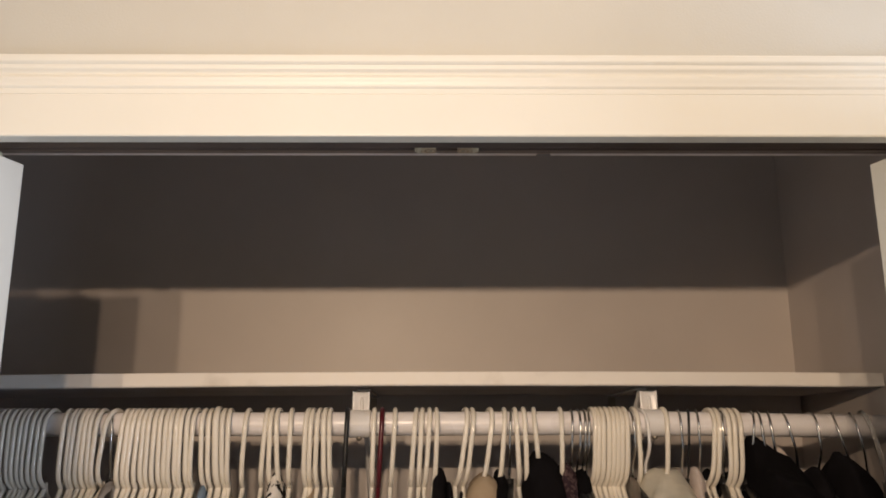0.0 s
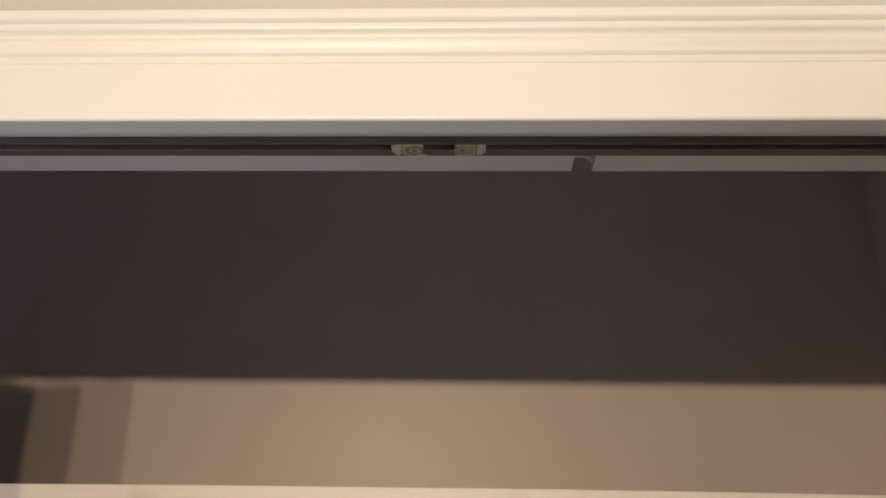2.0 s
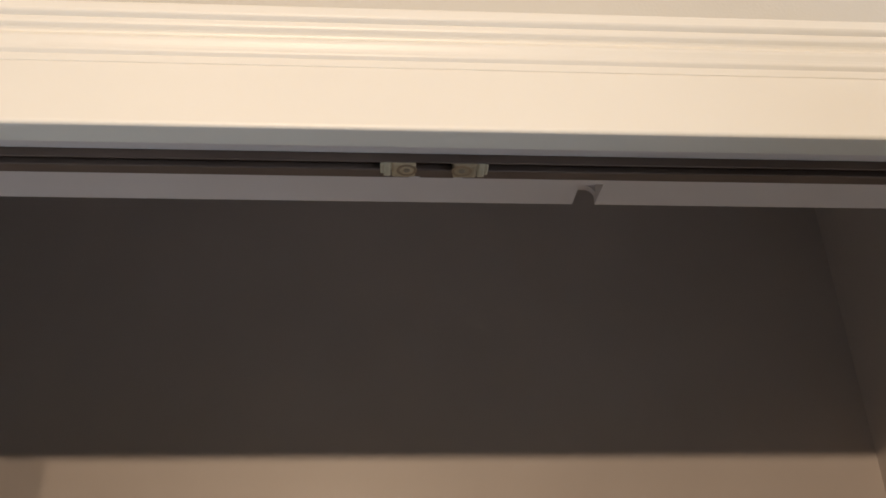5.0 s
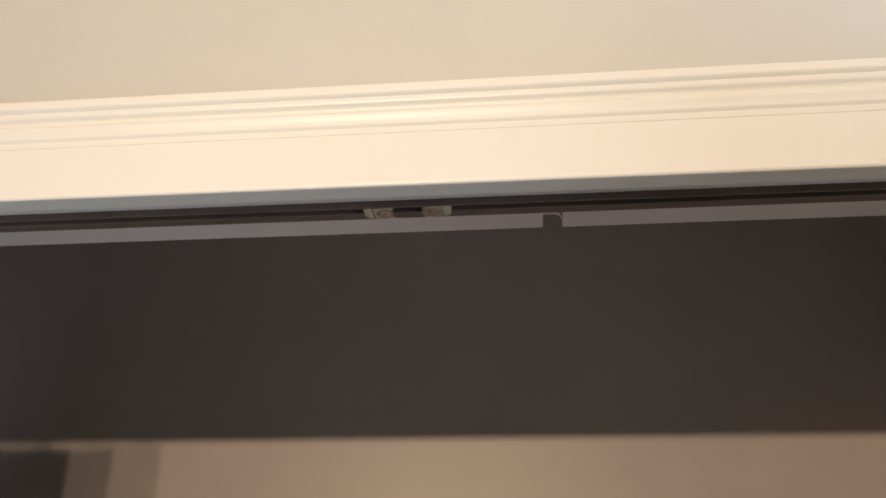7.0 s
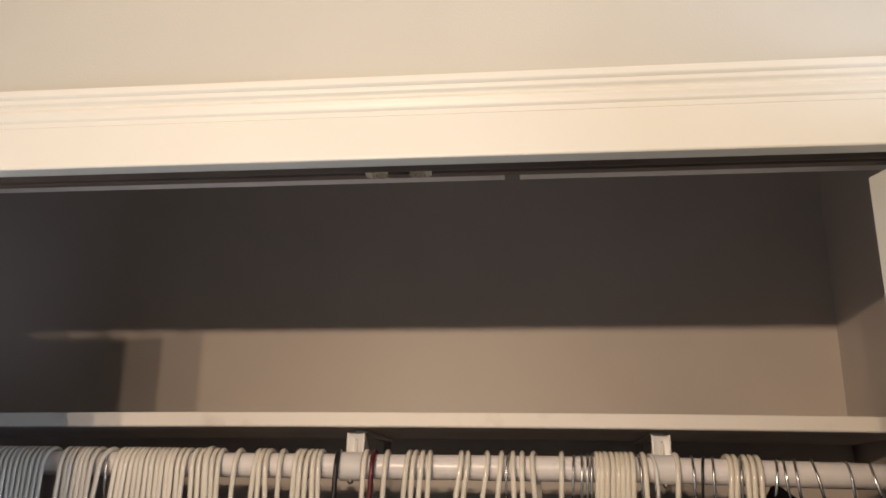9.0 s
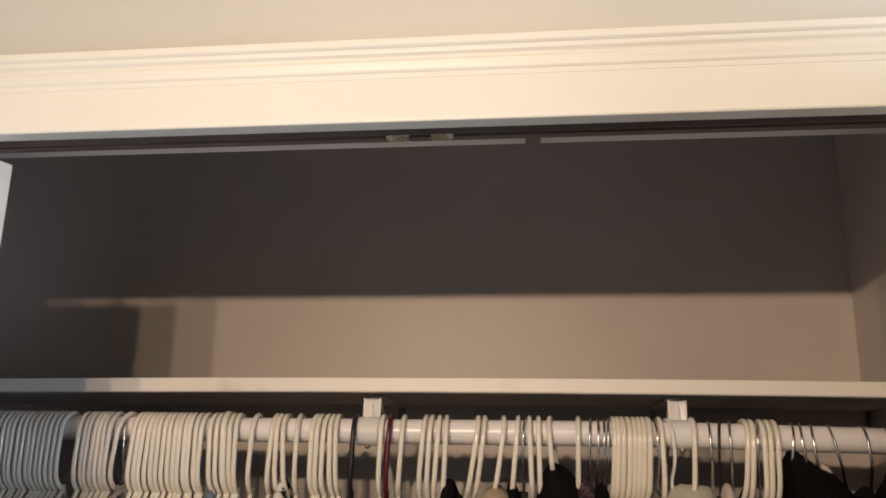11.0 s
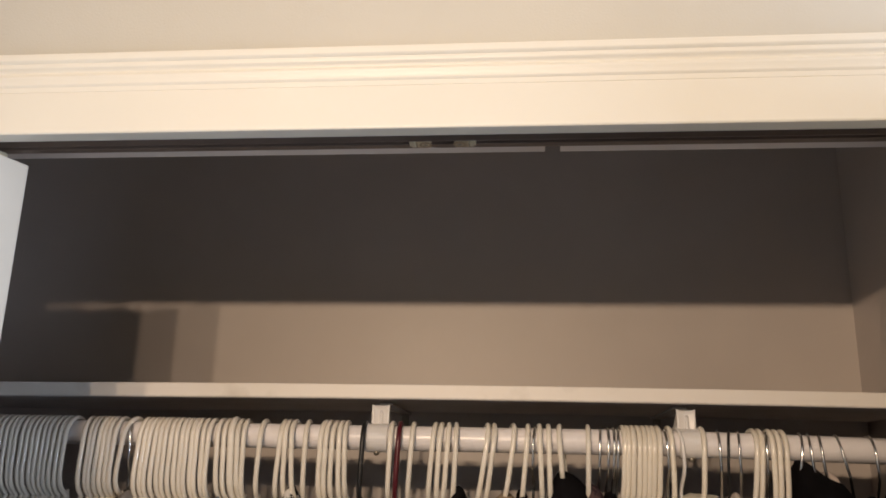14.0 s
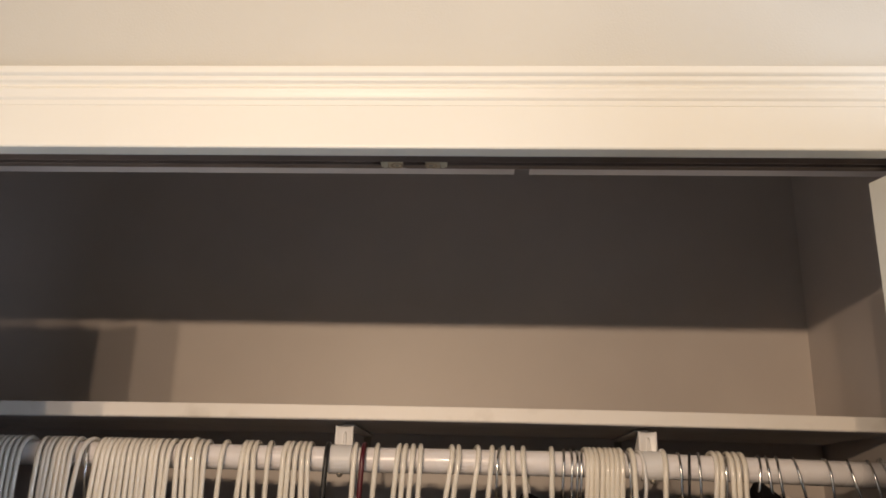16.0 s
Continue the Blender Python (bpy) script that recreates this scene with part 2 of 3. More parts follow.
# Jambs: the head board has a rounded notch cut into its rear edge.
frame_ob = tagged(thing("door_jamb", "grey white painted wooden jamb lining the closet opening", "door jamb"), kind="structure")
NX0, NX1, NY, NH = 0.1012, 0.1172, 0.0752, 0.0116
outline = [(-OPEN - 0.02, 0.0), (OPEN + 0.02, 0.0), (OPEN + 0.02, WALL_B), (NX1, WALL_B), (NX1, NY), (NX0, NY), (NX0, WALL_B), (-OPEN - 0.02, WALL_B)]
part("head_jamb", extrude(outline, "z", JAMB_Z, JAMB_Z + NH), "jamb", frame_ob)
part("head_board", box(-OPEN - 0.02, OPEN + 0.02, 0.0, WALL_B - 0.0004, JAMB_Z + NH, JAMB_Z + 0.019), "jamb", frame_ob)
web = [(0.0, 0.0)] + [(0.007 - 0.007 * math.sin(a), 0.007 - 0.007 * math.cos(a)) for a in (math.pi / 2 * k / 6 for k in range(7))]
part("corner_fillet", extrude([(NX1 - u, JAMB_Z + NH - v) for u, v in web], "y", WALL_B - 0.006, WALL_B - 0.0005), "jamb", frame_ob)
part("head_filler", box(-OPEN, OPEN, 0.0, 0.0166, 2.0363, JAMB_Z - 0.0005, 0.0005), "jamb", frame_ob)
for sgn in (-1, 1):
    part("side_jamb", box(min(sgn * OPEN, sgn * (OPEN + 0.0195)), max(sgn * OPEN, sgn * (OPEN + 0.0195)), 0.0, WALL_B, 0, JAMB_Z - 0.0005), "jamb", frame_ob)

# ---- bifold track and doors ----
track = thing("door_track", "dark brown steel bifold track under the head jamb", "door track")
TY0, TY1, TZ0, TZ1 = 0.0170, 0.0352, 2.0308, 2.0522
c = [(TY0, TZ1), (TY0, TZ0 + 0.0004), (TY0 + 0.0004, TZ0), (TY0 + 0.0009, TZ0), (TY0 + 0.0012, TZ0 + 0.0006), (TY0 + 0.0012, TZ1 - 0.0010), (TY1 - 0.0010, TZ1 - 0.0010), (TY1 - 0.0010, TZ0 + 0.0012), (TY1 - 0.0084, TZ0 + 0.0012),
     (TY1 - 0.0084, TZ0 + 0.0040), (TY1 - 0.0094, TZ0 + 0.0040), (TY1 - 0.0094, TZ0 + 0.0006), (TY1 - 0.0088, TZ0), (TY1 - 0.0008, TZ0), (TY1, TZ0 + 0.0008), (TY1, TZ1)]
part("rail", extrude(c, "x", -OPEN + 0.001, OPEN - 0.001), "track", track)
for sgn in (-1, 1):
    g = part("guide", box(min(sgn * 0.0110, sgn * 0.0262), max(sgn * 0.0110, sgn * 0.0262), 0.0173, 0.0340, 2.0300, 2.0440, 0.0020), "nylon", track, "aged yellowish nylon guide")
    part("guide_tip", box(min(sgn * 0.0258, sgn * 0.0310), max(sgn * 0.0258, sgn * 0.0310), 0.0174, 0.0330, 2.0302, 2.0430, 0.0014), "nylon_end", g)
    part("guide_tip", box(min(sgn * 0.0306, sgn * 0.0326), max(sgn * 0.0306, sgn * 0.0326), 0.0190, 0.0300, 2.0304, 2.0420, 0.0008), "nylon_end", g)
    for r0, r1, z, mat, nm in ((0.0044, 0.0062, 2.0298, "nylon_dark", "ring"), (0.0001, 0.0044, 2.0301, "nylon", "boss"), (0.0001, 0.0019, 2.0295, "screw", "screw")):
        bm = bmesh.new()
        loops = [[bm.verts.new((sgn * 0.0166 + r * math.cos(a), 0.0250 + r * math.sin(a), zz)) for a in (2 * math.pi * k / 20 for k in range(20))]
                 for r, zz in ((r0, z), (r1, z), (r1, z + 0.0012), (r0, z + 0.0012))]
        for a, c2 in zip(loops, loops[1:] + loops[:1]):
            for k in range(20):
                bm.faces.new((a[k], a[(k + 1) % 20], c2[(k + 1) % 20], c2[k]))
        part(nm, bm, mat, g)
# dried paint beside the guides
for x0, x1, y in ((-0.0153, -0.0083, 0.0338), (0.0121, 0.0177, 0.0342)):
    part("paint_smear", box(x0, x1, y - 0.0006, y + 0.0006, TZ0 - 0.0003, TZ0 + 0.0002, 0.0002), "jamb", track, "pale smear of dried paint")


def bifold_panel(name, w, h, sgn):
    """One panel standing on z = 0, along local x from 0 to w, with two sunk fields on each face."""
    p = thing(name, "white painted bifold closet door panel folded open", "door", "bifold door panels")
    st, th = 0.055, 0.0345
    part("stile", box(0, st, -th / 2, th / 2, 0, h, 0.0015), "door", p)
    part("stile", box(w - st, w, -th / 2, th / 2, 0, h, 0.0015), "door", p)
    for a, c2 in ((0, 0.2), (0.95, 1.06), (h - 0.11, h)):
        part("rail", box(st + 0.0004, w - st - 0.0004, -th / 2 + 0.0003, th / 2 - 0.0003, a, c2, 0.0012), "door", p)
    for a, c2 in ((0.2, 0.95), (1.06, h - 0.11)):
        part("panel", box(st + 0.0004, w - st - 0.0004, -0.008, 0.008, a + 0.0004, c2 - 0.0004), "door", p)
    return p


PW, PH, PZ = 0.292, 2.0124, 0.012
for sgn in (-1, 1):
    far = Vector((-0.4405, 0.052, PZ)) if sgn < 0 else Vector((0.4462, 0.050, PZ))   # inner rear corner of the guide panel
    turn = math.atan2(-0.952, sgn * 0.306)             # runs out into the room
    out = Vector((sgn * 0.952, 0.306, 0))
    p = bifold_panel("bifold_door", PW, PH, sgn)
    p.matrix_basis = Matrix.Translation(far + out * 0.0173) @ Matrix.Rotation(turn, 4, "Z")
    q = bifold_panel("bifold_door", PW, PH, sgn)
    turn2 = math.atan2(-0.985, -sgn * 0.170)
    q.matrix_basis = Matrix.Translation(Vector((sgn * 0.5815, 0.040, PZ))) @ Matrix.Rotation(turn2, 4, "Z")
    bm = bmesh.new()
    bmesh.ops.create_cone(bm, cap_ends=True, segments=12, radius1=0.004, radius2=0.004, depth=0.03, matrix=pose(0.026, 0, PH + 0.008))
    part("guide_pin", bm, "screw", p)
    # unseen disc and plate, added to break up light leaking over the door tops
    bm = bmesh.new()
    bmesh.ops.create_cone(bm, cap_ends=True, segments=20, radius1=0.010, radius2=0.010, depth=0.006, matrix=pose(0.026, 0, PH + 0.0035))
    part("roller", bm, "nylon_end", p)
    part("pivot_bracket", box(-0.008, 0.040, -0.013, 0.013, PH + 0.001, PH + 0.0075, 0.0008), "screw", q)

# ---- shelf, cleats, rod, brackets ----
SH_Y, SH_Z = 0.4055, 1.8354
shelf = thing("closet_shelf", "cream white painted wooden shelf, bare, across the closet", "shelf")
def bow(x):
    """The long board stands a little higher in its middle, over the brackets, than at its ends."""
    return 0.0014 - 0.0032 * ((x + 0.02) / 0.6) ** 2


def bowed(x0, x1f, x1b, y0, y1, z0, z1, soft=0.0012):
    """A board from x0 to x1 (at its front and back edge), in short lengths that follow the bow, with eased long edges."""
    b = bmesh.new()
    rings = []
    for k in range(25):
        f = k / 24
        ring = []
        for y, z in ((y0 + soft, z0), (y1, z0), (y1, z1), (y0 + soft, z1), (y0 + soft * 0.3, z1 - soft * 0.3), (y0, z1 - soft), (y0, z0 + soft), (y0 + soft * 0.3, z0 + soft * 0.3)):
            x1 = x1f + (x1b - x1f) * (y - y0) / (y1 - y0)
            x = x0 + (x1 - x0) * f
            ring.append(b.verts.new((x, y, z + bow(max(x, -0.62)))))
        rings.append(ring)
    for a, c in zip(rings, rings[1:]):
        for k in range(8):
            b.faces.new((a[k], a[(k + 1) % 8], c[(k + 1) % 8], c[k]))
    b.faces.new(rings[0])
    b.faces.new(rings[-1][::-1])
    return b


part("board", bowed(LEFT + 0.002, 0.6276, RIGHT - 0.001, SH_Y, BACK - 0.001, SH_Z - 0.019, SH_Z), "shelf", shelf)
# added sheet whose grey stands in for the deep shade below the shelf
part("underside", bowed(LEFT + 0.003, RIGHT - 0.004, RIGHT - 0.004, SH_Y + 0.0015, BACK - 0.002, SH_Z - 0.0200, SH_Z - 0.0191, 0.0002), "under_shade", shelf, "thin grey sheet under the board, darkened in place of shade")
part("cleat", box(LEFT + 0.004, RIGHT - 0.004, BACK - 0.0195, BACK - 0.0005, SH_Z - 0.057, SH_Z - 0.0170, 0.001), "closet", shelf, "beige painted cleat on the wall")

ROD_Y, ROD_Z, ROD_R = 0.391, 1.7642, 0.0161
rod = thing("closet_rod", "white painted metal closet rod under the shelf", "closet rod")


def rod_z(x):
    """The rod's axis: level to the last bracket, then falling a little towards the wall."""
    return ROD_Z - 0.0190 * max(x - 0.280, 0.0)


part("tube", tube([(x, ROD_Y, rod_z(x)) for x in (LEFT + 0.004, -0.4, 0.0, 0.255, 0.28, 0.305, 0.45, 0.6275)], ROD_R, 40), "rod", rod, smooth=True)


def bracket(x):
    """Shelf and rod bracket: an arm under the shelf, a front strap, a saddle round the rod, a wall plate and a brace."""
    b = thing("shelf_bracket", "white enamelled steel shelf and rod bracket", "bracket", "shelf brackets", (x, 0, 0))
    w = 0.012
    ztop = SH_Z - 0.0203
    drop = 0.0055
    part("arm", box(-w * 0.8, w * 0.8, SH_Y + 0.045, BACK - 0.021, ztop - 0.003, ztop, 0.0008), "enamel", b)
    # strap: dished in front, falling to the rod
    strap = bmesh.new()
    rows = []
    for i in range(9):
        s = i / 8
        z = ztop - drop - s * (ztop - drop - ROD_Z)
        y = SH_Y + 0.0040 - 0.003 * s
        rows.append([strap.verts.new((w * k, y + 0.0035 * (1 - k * k) * (1 - 0.6 * s), z - 0.003 * (1 - k * k) * (1 - s))) for k in (-1, -0.75, -0.4, 0, 0.4, 0.75, 1)])
        rows[-1] += [strap.verts.new((w * k, y + 0.006, z)) for k in (1, -1)]
    for a, c3 in zip(rows, rows[1:]):
        for k in range(9):
            strap.faces.new((a[k], a[(k + 1) % 9], c3[(k + 1) % 9], c3[k]))
    strap.faces.new(rows[0])
    strap.faces.new(rows[-1][::-1])
    part("strap", strap, "enamel", b, smooth=True)
    part("rib", tube([(0.001, SH_Y + 0.0085, ztop - 0.015), (0.001, SH_Y + 0.0062, ztop - 0.018), (0.001, SH_Y + 0.0050, ztop - 0.024), (0.001, SH_Y + 0.0040, ztop - 0.036), (0.001, SH_Y + 0.0035, ztop - 0.046)], 0.0026, 12), "enamel", b, smooth=True)
    # saddle round the front and underside of the rod
    sad = bmesh.new()
    ring = []
    for i in range(25):
        a = radians(75 + i * 11)
        dy, dz = math.cos(a), math.sin(a)
        hw = 0.0165 - 0.004 * (i / 24) ** 3
        ring.append([sad.verts.new((sx * hw, ROD_Y + dy * r, ROD_Z + dz * r)) for sx, r in ((-1, ROD_R + 0.0004), (-0.93, ROD_R + 0.0026), (0.93, ROD_R + 0.0026), (1, ROD_R + 0.0004))])
    for a, c3 in zip(ring, ring[1:]):
        for k in range(4):
            sad.faces.new((a[k], a[(k + 1) % 4], c3[(k + 1) % 4], c3[k]))
    sad.faces.new(ring[0])
    sad.faces.new(ring[-1][::-1])
    part("saddle", sad, "enamel", b)
    bm = bmesh.new()
    bmesh.ops.create_uvsphere(bm, u_segments=12, v_segments=8, radius=0.0042, matrix=pose(0, ROD_Y - 0.003, ROD_Z - ROD_R - 0.0028))
    part("rivet", bm, "screw", b, smooth=True)
    part("brace", tube([(0, SH_Y + 0.050, ztop - 0.004), (0, SH_Y + 0.075, ztop - 0.022), (0, BACK - 0.024, ztop - 0.20)], 0.004, 8), "enamel", b)
    part("wall_plate", box(-0.006, 0.006, BACK - 0.0225, BACK - 0.0198, ztop - 0.026, ztop - 0.0035, 0.0006), "screw", b, "dull steel wall plate")
    return b


bracket(-0.1153)
bracket(0.2911)

# ---- hangers ----


def arc(cy, cz, r, a0, a1, n):
    return [(0, cy + r * math.cos(radians(a0 + (a1 - a0) * i / n)), cz + r * math.sin(radians(a0 + (a1 - a0) * i / n))) for i in range(n + 1)]


def tube_hanger(label, mat, group, tail=0.0, thick=1.0):
    """Moulded tubular hanger; local origin on the rod's axis, hook in the local y-z plane, front towards -y."""
    h = thing("clothes_hanger", label, "hanger", group)
    r = 0.0034 * thick
    R = 0.0255
    top = ROD_R + r
    cz = top - R
    start = [(0, R - 0.002, cz - tail), (0, R, cz - tail * 0.7), (0, R, cz - tail * 0.3)] + arc(0, cz, R, 0, 180, 18) if tail else arc(0, cz, R, -15, 180, 18)
    hook = start + [(0, -R - 0.0002, cz - 0.008), (0, -R, cz - 0.020), (0, -R, cz - 0.034), (0, -R + 0.0006, cz - 0.046), (0, -R + 0.0028, cz - 0.056), (0, -R + 0.0072, cz - 0.0645),
                    (0, -R + 0.0132, cz - 0.0702), (0, -R + 0.0195, cz - 0.0740), (0, -0.0022, cz - 0.0768), (0, -0.0003, cz - 0.0795), (0, 0, cz - 0.0830)]
    part("hook", tube(hook, r, 10), mat, h, smooth=True)
    nz = cz - 0.0780
    for s in (-1, 1):
        arm = [(0, -0.0006, nz + 0.008), (0, s * 0.0008, nz + 0.002), (0, s * 0.0035, nz - 0.004), (0, s * 0.010, nz - 0.011), (0, s * 0.022, nz - 0.019), (0, s * 0.06, nz - 0.040), (0, s * 0.13, nz - 0.073), (0, s * 0.185, nz - 0.099), (0, s * 0.199, nz - 0.109), (0, s * 0.202, nz - 0.119), (0, s * 0.196, nz - 0.127)]
        part("arm", tube(arm, r, 8), mat, h, smooth=True)
    part("bar", tube([(0, -0.197, nz - 0.127), (0, 0.197, nz - 0.127)], r * 0.9, 8), mat, h, smooth=True)
    return h


def wire_hanger(label, mat, body, group, drop=0.072, r=0.0018):
    """Thin metal hook on a dark moulded body."""
    h = thing("clothes_hanger", label, "hanger", group)
    R = 0.0235
    cz = ROD_R + r - R
    hook = arc(0, cz, R, -12, 180, 18) + [(0, -R, cz - 0.012), (0, -R + 0.0010, cz - 0.023), (0, -R + 0.0050, cz - 0.032), (0, -0.0120, cz - 0.040), (0, -0.0050, cz - 0.047), (0, -0.0010, cz - 0.053), (0, 0, cz - 0.058), (0, 0, cz - drop)]
    part("hook", tube(hook, r, 8), mat, h, smooth=True)
    nz = cz - drop
    part("collar", tube([(0, 0, nz + 0.004), (0, 0, nz - 0.012)], 0.006, 10), body, h, smooth=True)
    for s in (-1, 1):
        part("arm", tube([(0, s * 0.003, nz - 0.006), (0, s * 0.04, nz - 0.018), (0, s * 0.12, nz - 0.050), (0, s * 0.195, nz - 0.090)], 0.005, 8), body, h, smooth=True)
    part("bar", tube([(0, -0.193, nz - 0.090), (0, 0.193, nz - 0.090)], 0.0035, 8), body, h, smooth=True)
    return h


def hang(proto, x, lean=0.0, yaw=0.0, flip=False, used=[]):
    """lean: degrees by which the foot swings towards +x; flip: hook open to the front."""
    m = pose(x, ROD_Y, rod_z(x)) @ pose(0, 0, 0, 0, -lean, yaw + (180 if flip else 0))
    if proto.name in used:
        return copy_thing(proto, m)
    used.append(proto.name)
    proto.matrix_basis = m
    return proto


REACH = 0.0255       # how far the front of a moulded hook stands before the rod's axis


def row_of(proto, fronts, lean, yaw, wobble=1.1):
    """Hangers whose front legs cross the rod at fronts; lean and yaw run evenly from the first pair value to the last."""
    for k, fx in enumerate(fronts):
        f = k / max(len(fronts) - 1, 1)
        yw = yaw[0] + (yaw[1] - yaw[0]) * f + random.uniform(-wobble, wobble) * 2
        fx += random.uniform(-0.0008, 0.0008)
        hang(proto, fx - REACH * math.sin(radians(yw)), lean[0] + (lean[1] - lean[0]) * f + random.uniform(-wobble, wobble), yw)


white = tube_hanger("white plastic tubular hanger hooked over the rod", "plastic", "white plastic hangers")
row_of(white, [-0.5438 - 0.0077 * k for k in range(15)], (-1.7, 0.3), (2, 3))
hang(white, -0.5349, -1.9, -2)
row_of(white, (-0.5092, -0.5016, -0.4948, -0.4880, -0.4812, -0.4744), (-2.2, -1.8), (6, 3))
hang(white, -0.4667, -2.8, 1)
hang(white, -0.4505, -6.5, -8)
row_of(white, (-0.4314, -0.4238, -0.4170, -0.4101, -0.4033, -0.3966), (-3.6, -1.7), (5, 4))
row_of(white, (-0.3882, -0.3806, -0.3738, -0.3669, -0.3601, -0.3526, -0.3450, -0.3374), (-0.4, -0.1), (4, 3))
for x, lean, yaw in ((-0.3256, 2.0, 1), (-0.3171, 1.9, 2), (-0.2989, 2.5, 2), (-0.2918, 1.0, 5), (-0.2681, -2.2, 3), (-0.2420, -3.1, 5), (-0.2337, 0.1, 1), (-0.2246, 3.3, -1), (-0.2082, -0.5, 5),
                     (-0.1850, -0.7, -2), (-0.1787, -0.8, 0), (-0.1694, -0.8, -2), (-0.1615, 1.3, 0), (-0.1543, 1.9, 1), (-0.0946, -1.5, 2), (-0.0673, -3.2, 4)):
    hang(white, x, lean, yaw)
for x, lean, yaw in ((-0.0382, -4.2, 0), (-0.0295, -2.8, 0), (-0.0205, -3.7, 4), (-0.0105, -2.3, 5), (0.0281, -8.6, 9), (0.0372, -7.3, 8), (0.0619, -8.3, 9), (0.0821, -5.2, 2),
                     (0.0994, 1.9, -1), (0.1108, 1.0, -1), (0.1610, -1.1, -2)):
    hang(white, x, lean, yaw)
wide = tube_hanger("thick white plastic hanger standing higher on the rod", "plastic", "white plastic hangers", thick=1.35)
hang(wide, -0.3080, 2.6, 3)
hang(tube_hanger("white plastic hanger with its hook turned forward", "plastic", "white plastic hangers", 0.040), 0.1267, -4.2, -7, True)
cream = tube_hanger("cream plastic tubular hanger hooked over the rod", "cream", "cream plastic hangers")
row_of(cream, [0.2053 + 0.0064 * k for k in range(8)], (-3.0, -2.3), (5, 3), 0.4)
for x, lean, yaw in ((0.2631, 0.6, 2), (0.3036, -2.9, 0), (0.3657, -5.5, 5), (0.3740, -4.5, 1), (0.3870, -0.9, 0), (0.3946, -1.6, 0), (0.4026, -1.7, 1)):
    hang(cream, x, lean, yaw)
hang(tube_hanger("black plastic tubular hanger on the rod", "black", ""), -0.1324, -1.9, 5)
hang(tube_hanger("burgundy red plastic tubular hanger on the rod", "red", ""), -0.0849, -2.4, 4)
hang(tube_hanger("clear translucent plastic hanger near the closet wall", "clear", ""), 0.5861, 12.0, -12)
chrome = wire_hanger("hanger with chrome wire hook and black body", "chrome", "black", "chrome hook hangers")
for x, lean, yaw in ((-0.4536, 1.6, 18), (0.0932, -2.2, -6), (0.1762, -2.8, -3), (0.1850, -2.3, 2), (0.1928, -2.4, 0), (0.1983, -2.4, -1), (0.2568, 1.6, 4), (0.3250, 1.3, -6), (0.3507, 0.1, -10),
                     (0.3856, -1.9, -14), (0.4239, -7.1, -4), (0.4380, 4.3, -14), (0.4517, 5.3, -16), (0.4740, 11.6, -12), (0.5105, 3.8, -4), (0.5452, 14.5, -24), (0.5692, 11.1, -16)):
    hang(chrome, x, lean, yaw)
hang(wire_hanger("thin white coated wire hanger on the rod", "enamel", "enamel", "", r=0.0024), 0.2733, 3, 10)
hang(wire_hanger("black coated wire hanger on the rod", "black", "black", ""), 0.3390, -2.9, -14)

# ---- hanging clothes ----


def garment(name, label, mat, x, ztop, wl, wr, dd=0.05, drop=0.6, slope=0.30, half=0.20, peak=0.035, fold=0.009, y0=None, seed=0, arch=0.6):
    """A garment on its hanger: an inverted fold of cloth over the shoulders, closed at both ends, with creases."""
    y0 = ROD_Y if y0 is None else y0
    b = bmesh.new()
    ny, ns = 45, 45
    rings = []
    for j in range(ny):
        v = -1 + 2 * j / (ny - 1)
        y = y0 + v * half
        zt = ztop - peak * (1 - math.exp(-(v * half / 0.045) ** 2)) - slope * max(abs(v) * half - 0.03, 0)
        zt += fold * 1.2 * noise.noise((y * 26, seed * 3.3, 1.7))
        full = max(1 - abs(v) ** 6, 0.02) ** 0.5
        ring = []
        for k in range(ns):
            s = -1 + 2 * k / (ns - 1)
            d = abs(s) ** 1.9 * drop
            w = (wl if s < 0 else wr) * (1 - math.exp(-((d / dd) ** arch))) * full
            px = x + math.copysign(w, s) + 0.0012 * s
            cr = noise.noise((y * 22 + seed * 7.1, d * 9, px * 14 + seed)) + 0.5 * noise.noise((y * 60, d * 30 + seed, s * 3))
            ring.append(b.verts.new((px + fold * cr, y + fold * 0.8 * noise.noise((px * 50, d * 20, seed + 5.0)), zt - d + fold * 1.2 * noise.noise((y * 35, px * 45, seed + 9.0)) + fold * 0.35 * noise.noise((y * 120, px * 120, seed + 3.0)))))
        rings.append(ring)
    for a, c4 in zip(rings, rings[1:]):
        for k in range(ns - 1):
            b.faces.new((a[k], a[k + 1], c4[k + 1], c4[k]))
    b.faces.new(rings[0])
    b.faces.new(rings[-1][::-1])
    return tagged(part(name, b, mat, smooth=True), label, "clothes")


garment("jacket", "black cloth jacket hanging on a hanger", "cloth_black", 0.1267, 1.7323, 0.028, 0.062, 0.036, fold=0.006, seed=1, peak=0.05, arch=0.75)
garment("cardigan", "dark plum ruffled cardigan hanging on a hanger", "cloth_plum", 0.1639, 1.7127, 0.010, 0.030, 0.032, fold=0.007, seed=2, arch=0.8)
garment("top", "black top hanging on a chrome hook hanger", "cloth_black", 0.1868, 1.7020, 0.013, 0.016, 0.010, fold=0.005, seed=3, arch=0.45)
garment("shirt", "black shirt hanging on a white hanger", "cloth_black", 0.0759, 1.7039, 0.015, 0.016, 0.020, fold=0.005, seed=4)
garment("shirt", "black shirt hanging on a white hanger", "cloth_black", -0.0042, 1.7039, 0.012, 0.010, 0.012, fold=0.004, seed=5, arch=0.5)
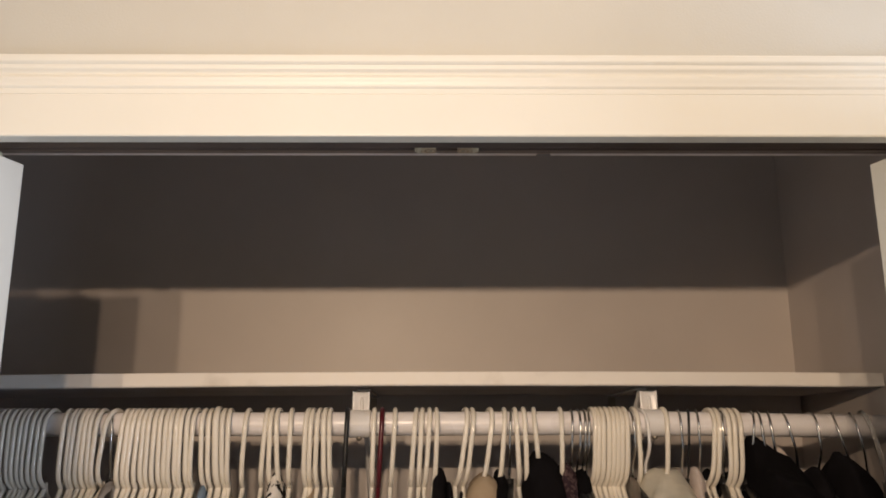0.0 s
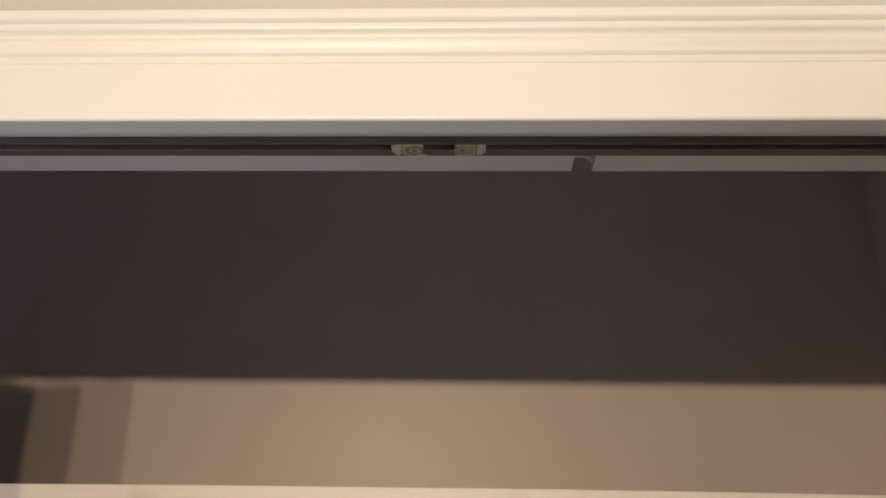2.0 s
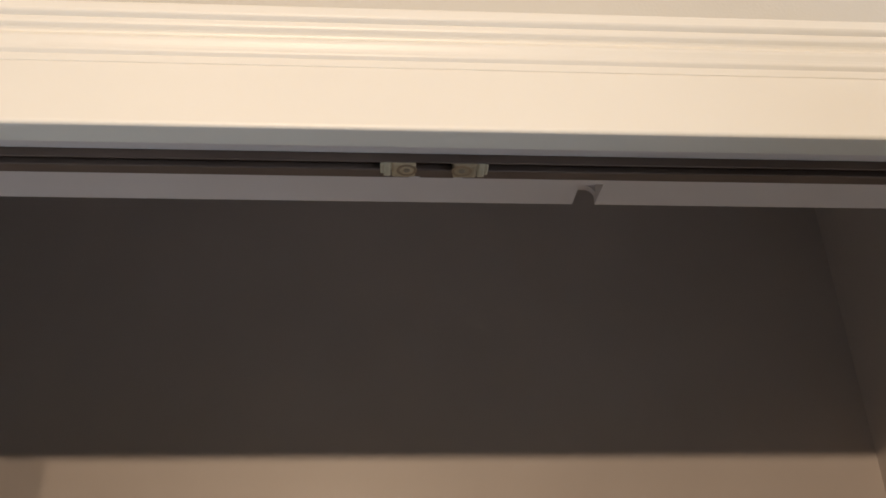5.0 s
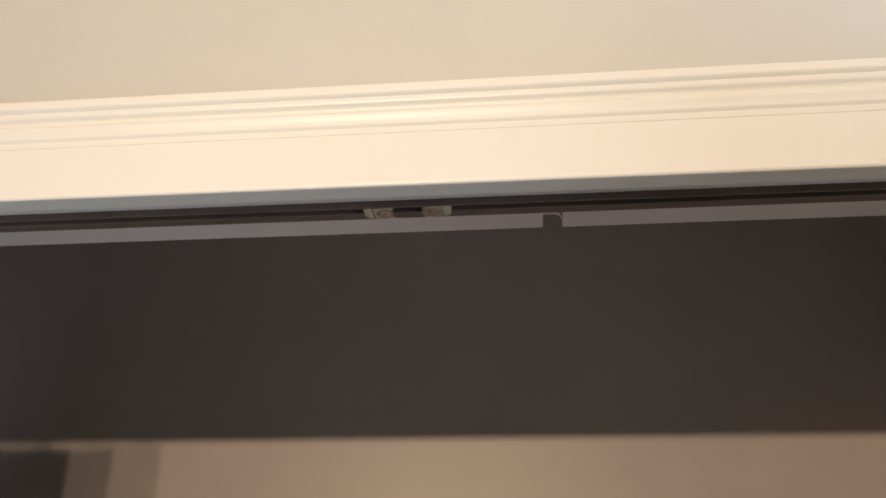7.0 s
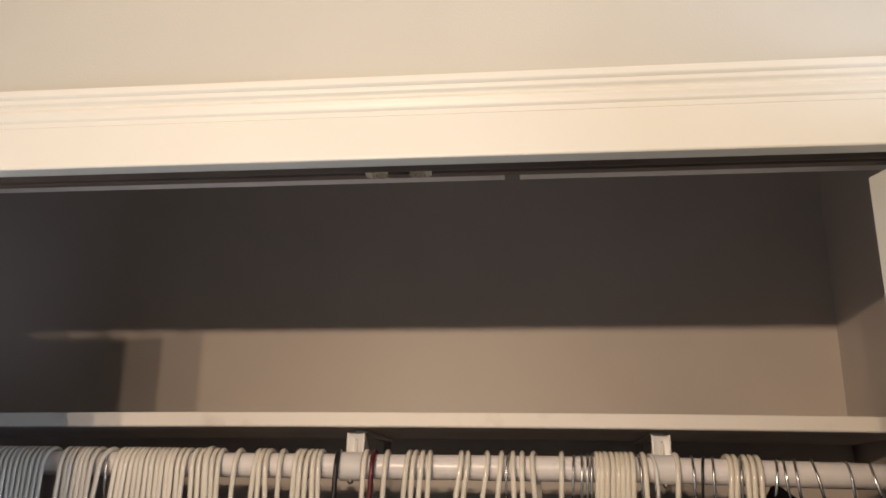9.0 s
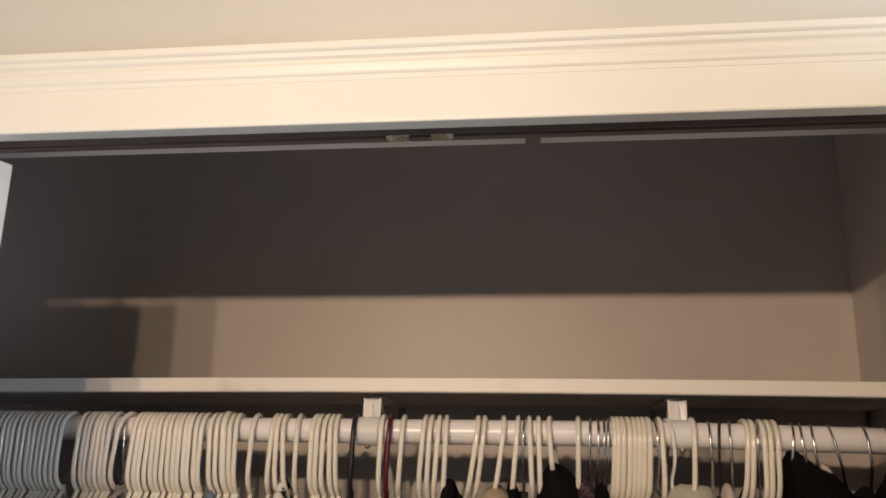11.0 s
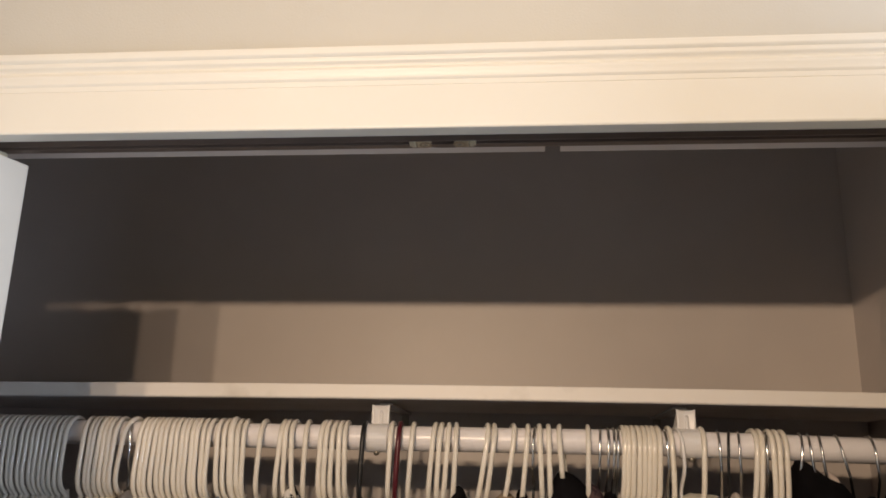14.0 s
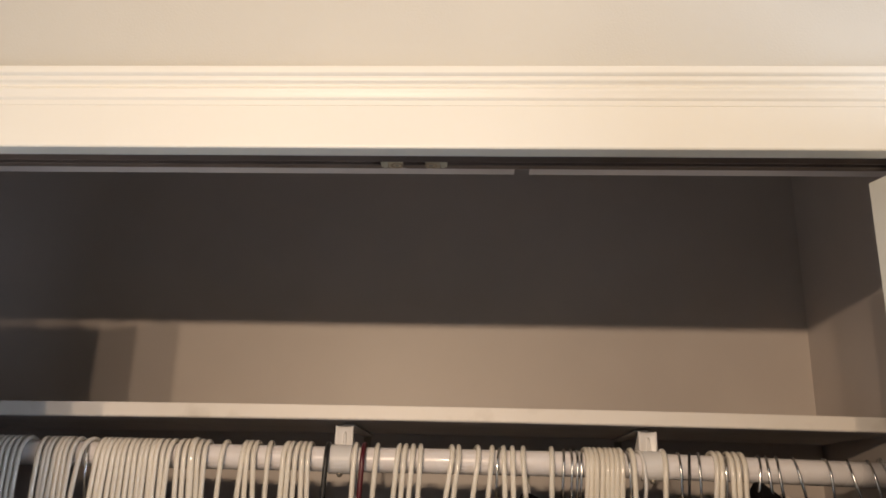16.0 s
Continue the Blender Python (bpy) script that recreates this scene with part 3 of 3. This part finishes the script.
garment("blouse", "beige blouse hanging on a white hanger", "cloth_beige", 0.0544, 1.6990, 0.030, 0.034, 0.018, fold=0.006, seed=6, arch=0.7)
garment("shirt", "black shirt hanging on a white hanger", "cloth_black", 0.0090, 1.6873, 0.008, 0.006, 0.012, fold=0.004, seed=7, arch=0.5)
garment("shirt", "black shirt hanging on a white hanger", "cloth_black", 0.0246, 1.6775, 0.007, 0.008, 0.012, fold=0.004, seed=20, arch=0.5)
garment("sweater", "pale grey knit sweater hanging on a hanger", "cloth_grey", 0.2987, 1.7000, 0.042, 0.046, 0.012, fold=0.006, seed=8, peak=0.015, arch=0.6)
garment("blouse", "pale pink blouse hanging on a hanger", "cloth_pink", 0.3408, 1.7020, 0.014, 0.016, 0.020, fold=0.005, seed=9, arch=0.7)
garment("camisole", "shiny grey satin camisole hanging on a hanger", "satin", 0.2562, 1.6932, 0.009, 0.012, 0.010, fold=0.005, seed=10, arch=0.5)
garment("jacket", "black jacket with a raised collar on a hanger", "cloth_black", 0.4190, 1.7450, 0.013, 0.120, 0.055, fold=0.006, seed=11, peak=0.03, arch=0.66)
garment("jacket", "black jacket hanging behind cream hangers", "cloth_black", 0.3857, 1.7010, 0.022, 0.010, 0.020, fold=0.006, seed=21, y0=ROD_Y + 0.08, arch=0.7)
garment("blouse", "pale pink blouse collar showing above black clothes", "cloth_pink", 0.4600, 1.7330, 0.015, 0.014, 0.012, half=0.035, drop=0.25, fold=0.003, y0=ROD_Y + 0.01, seed=12)
garment("jacket", "black jacket hanging on a chrome hook hanger", "cloth_black", 0.4776, 1.7010, 0.020, 0.024, 0.030, fold=0.007, seed=13, arch=0.8)
garment("jacket", "black jacket hanging on a chrome hook hanger", "cloth_black", 0.5059, 1.7069, 0.020, 0.020, 0.028, fold=0.007, seed=14, arch=0.8)
garment("coat", "black coat hanging beside the closet wall", "cloth_black", 0.5421, 1.7205, 0.022, 0.056, 0.034, fold=0.007, seed=15, arch=0.8)
garment("shirt", "black and white printed shirt on a white hanger", "cloth_print", -0.2261, 1.6981, 0.016, 0.020, 0.022, fold=0.006, seed=16, arch=0.8)
garment("shirt", "light blue shirt hanging on a white hanger", "cloth_blue", -0.3238, 1.6854, 0.014, 0.010, 0.016, fold=0.005, seed=17, arch=0.7)
garment("top", "grey mesh top hanging on a clear hanger", "cloth_clear", -0.4470, 1.6951, 0.014, 0.014, 0.020, fold=0.006, seed=18)
garment("shirt", "beige shirt hanging on a white hanger", "cloth_beige", -0.1821, 1.6775, 0.010, 0.012, 0.03, seed=19)

# unseen clothes added over the hangers' bars, to block bounce light in the lower closet
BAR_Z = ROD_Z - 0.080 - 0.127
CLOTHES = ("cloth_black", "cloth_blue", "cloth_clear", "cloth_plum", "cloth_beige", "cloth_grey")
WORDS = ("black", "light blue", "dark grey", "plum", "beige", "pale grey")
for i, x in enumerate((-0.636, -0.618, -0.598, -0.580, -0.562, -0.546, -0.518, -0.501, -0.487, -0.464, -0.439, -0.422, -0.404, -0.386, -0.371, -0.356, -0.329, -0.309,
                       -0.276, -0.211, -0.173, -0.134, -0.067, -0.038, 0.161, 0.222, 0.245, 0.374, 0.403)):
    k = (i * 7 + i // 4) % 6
    garment("trousers", WORDS[k] + " cloth over a hanger bar, added out of view to block light", CLOTHES[k], x, BAR_Z + 0.010, 0.011, 0.011, 0.03, drop=0.55, slope=0.02, half=0.17, peak=0.002, fold=0.005, seed=30 + i)
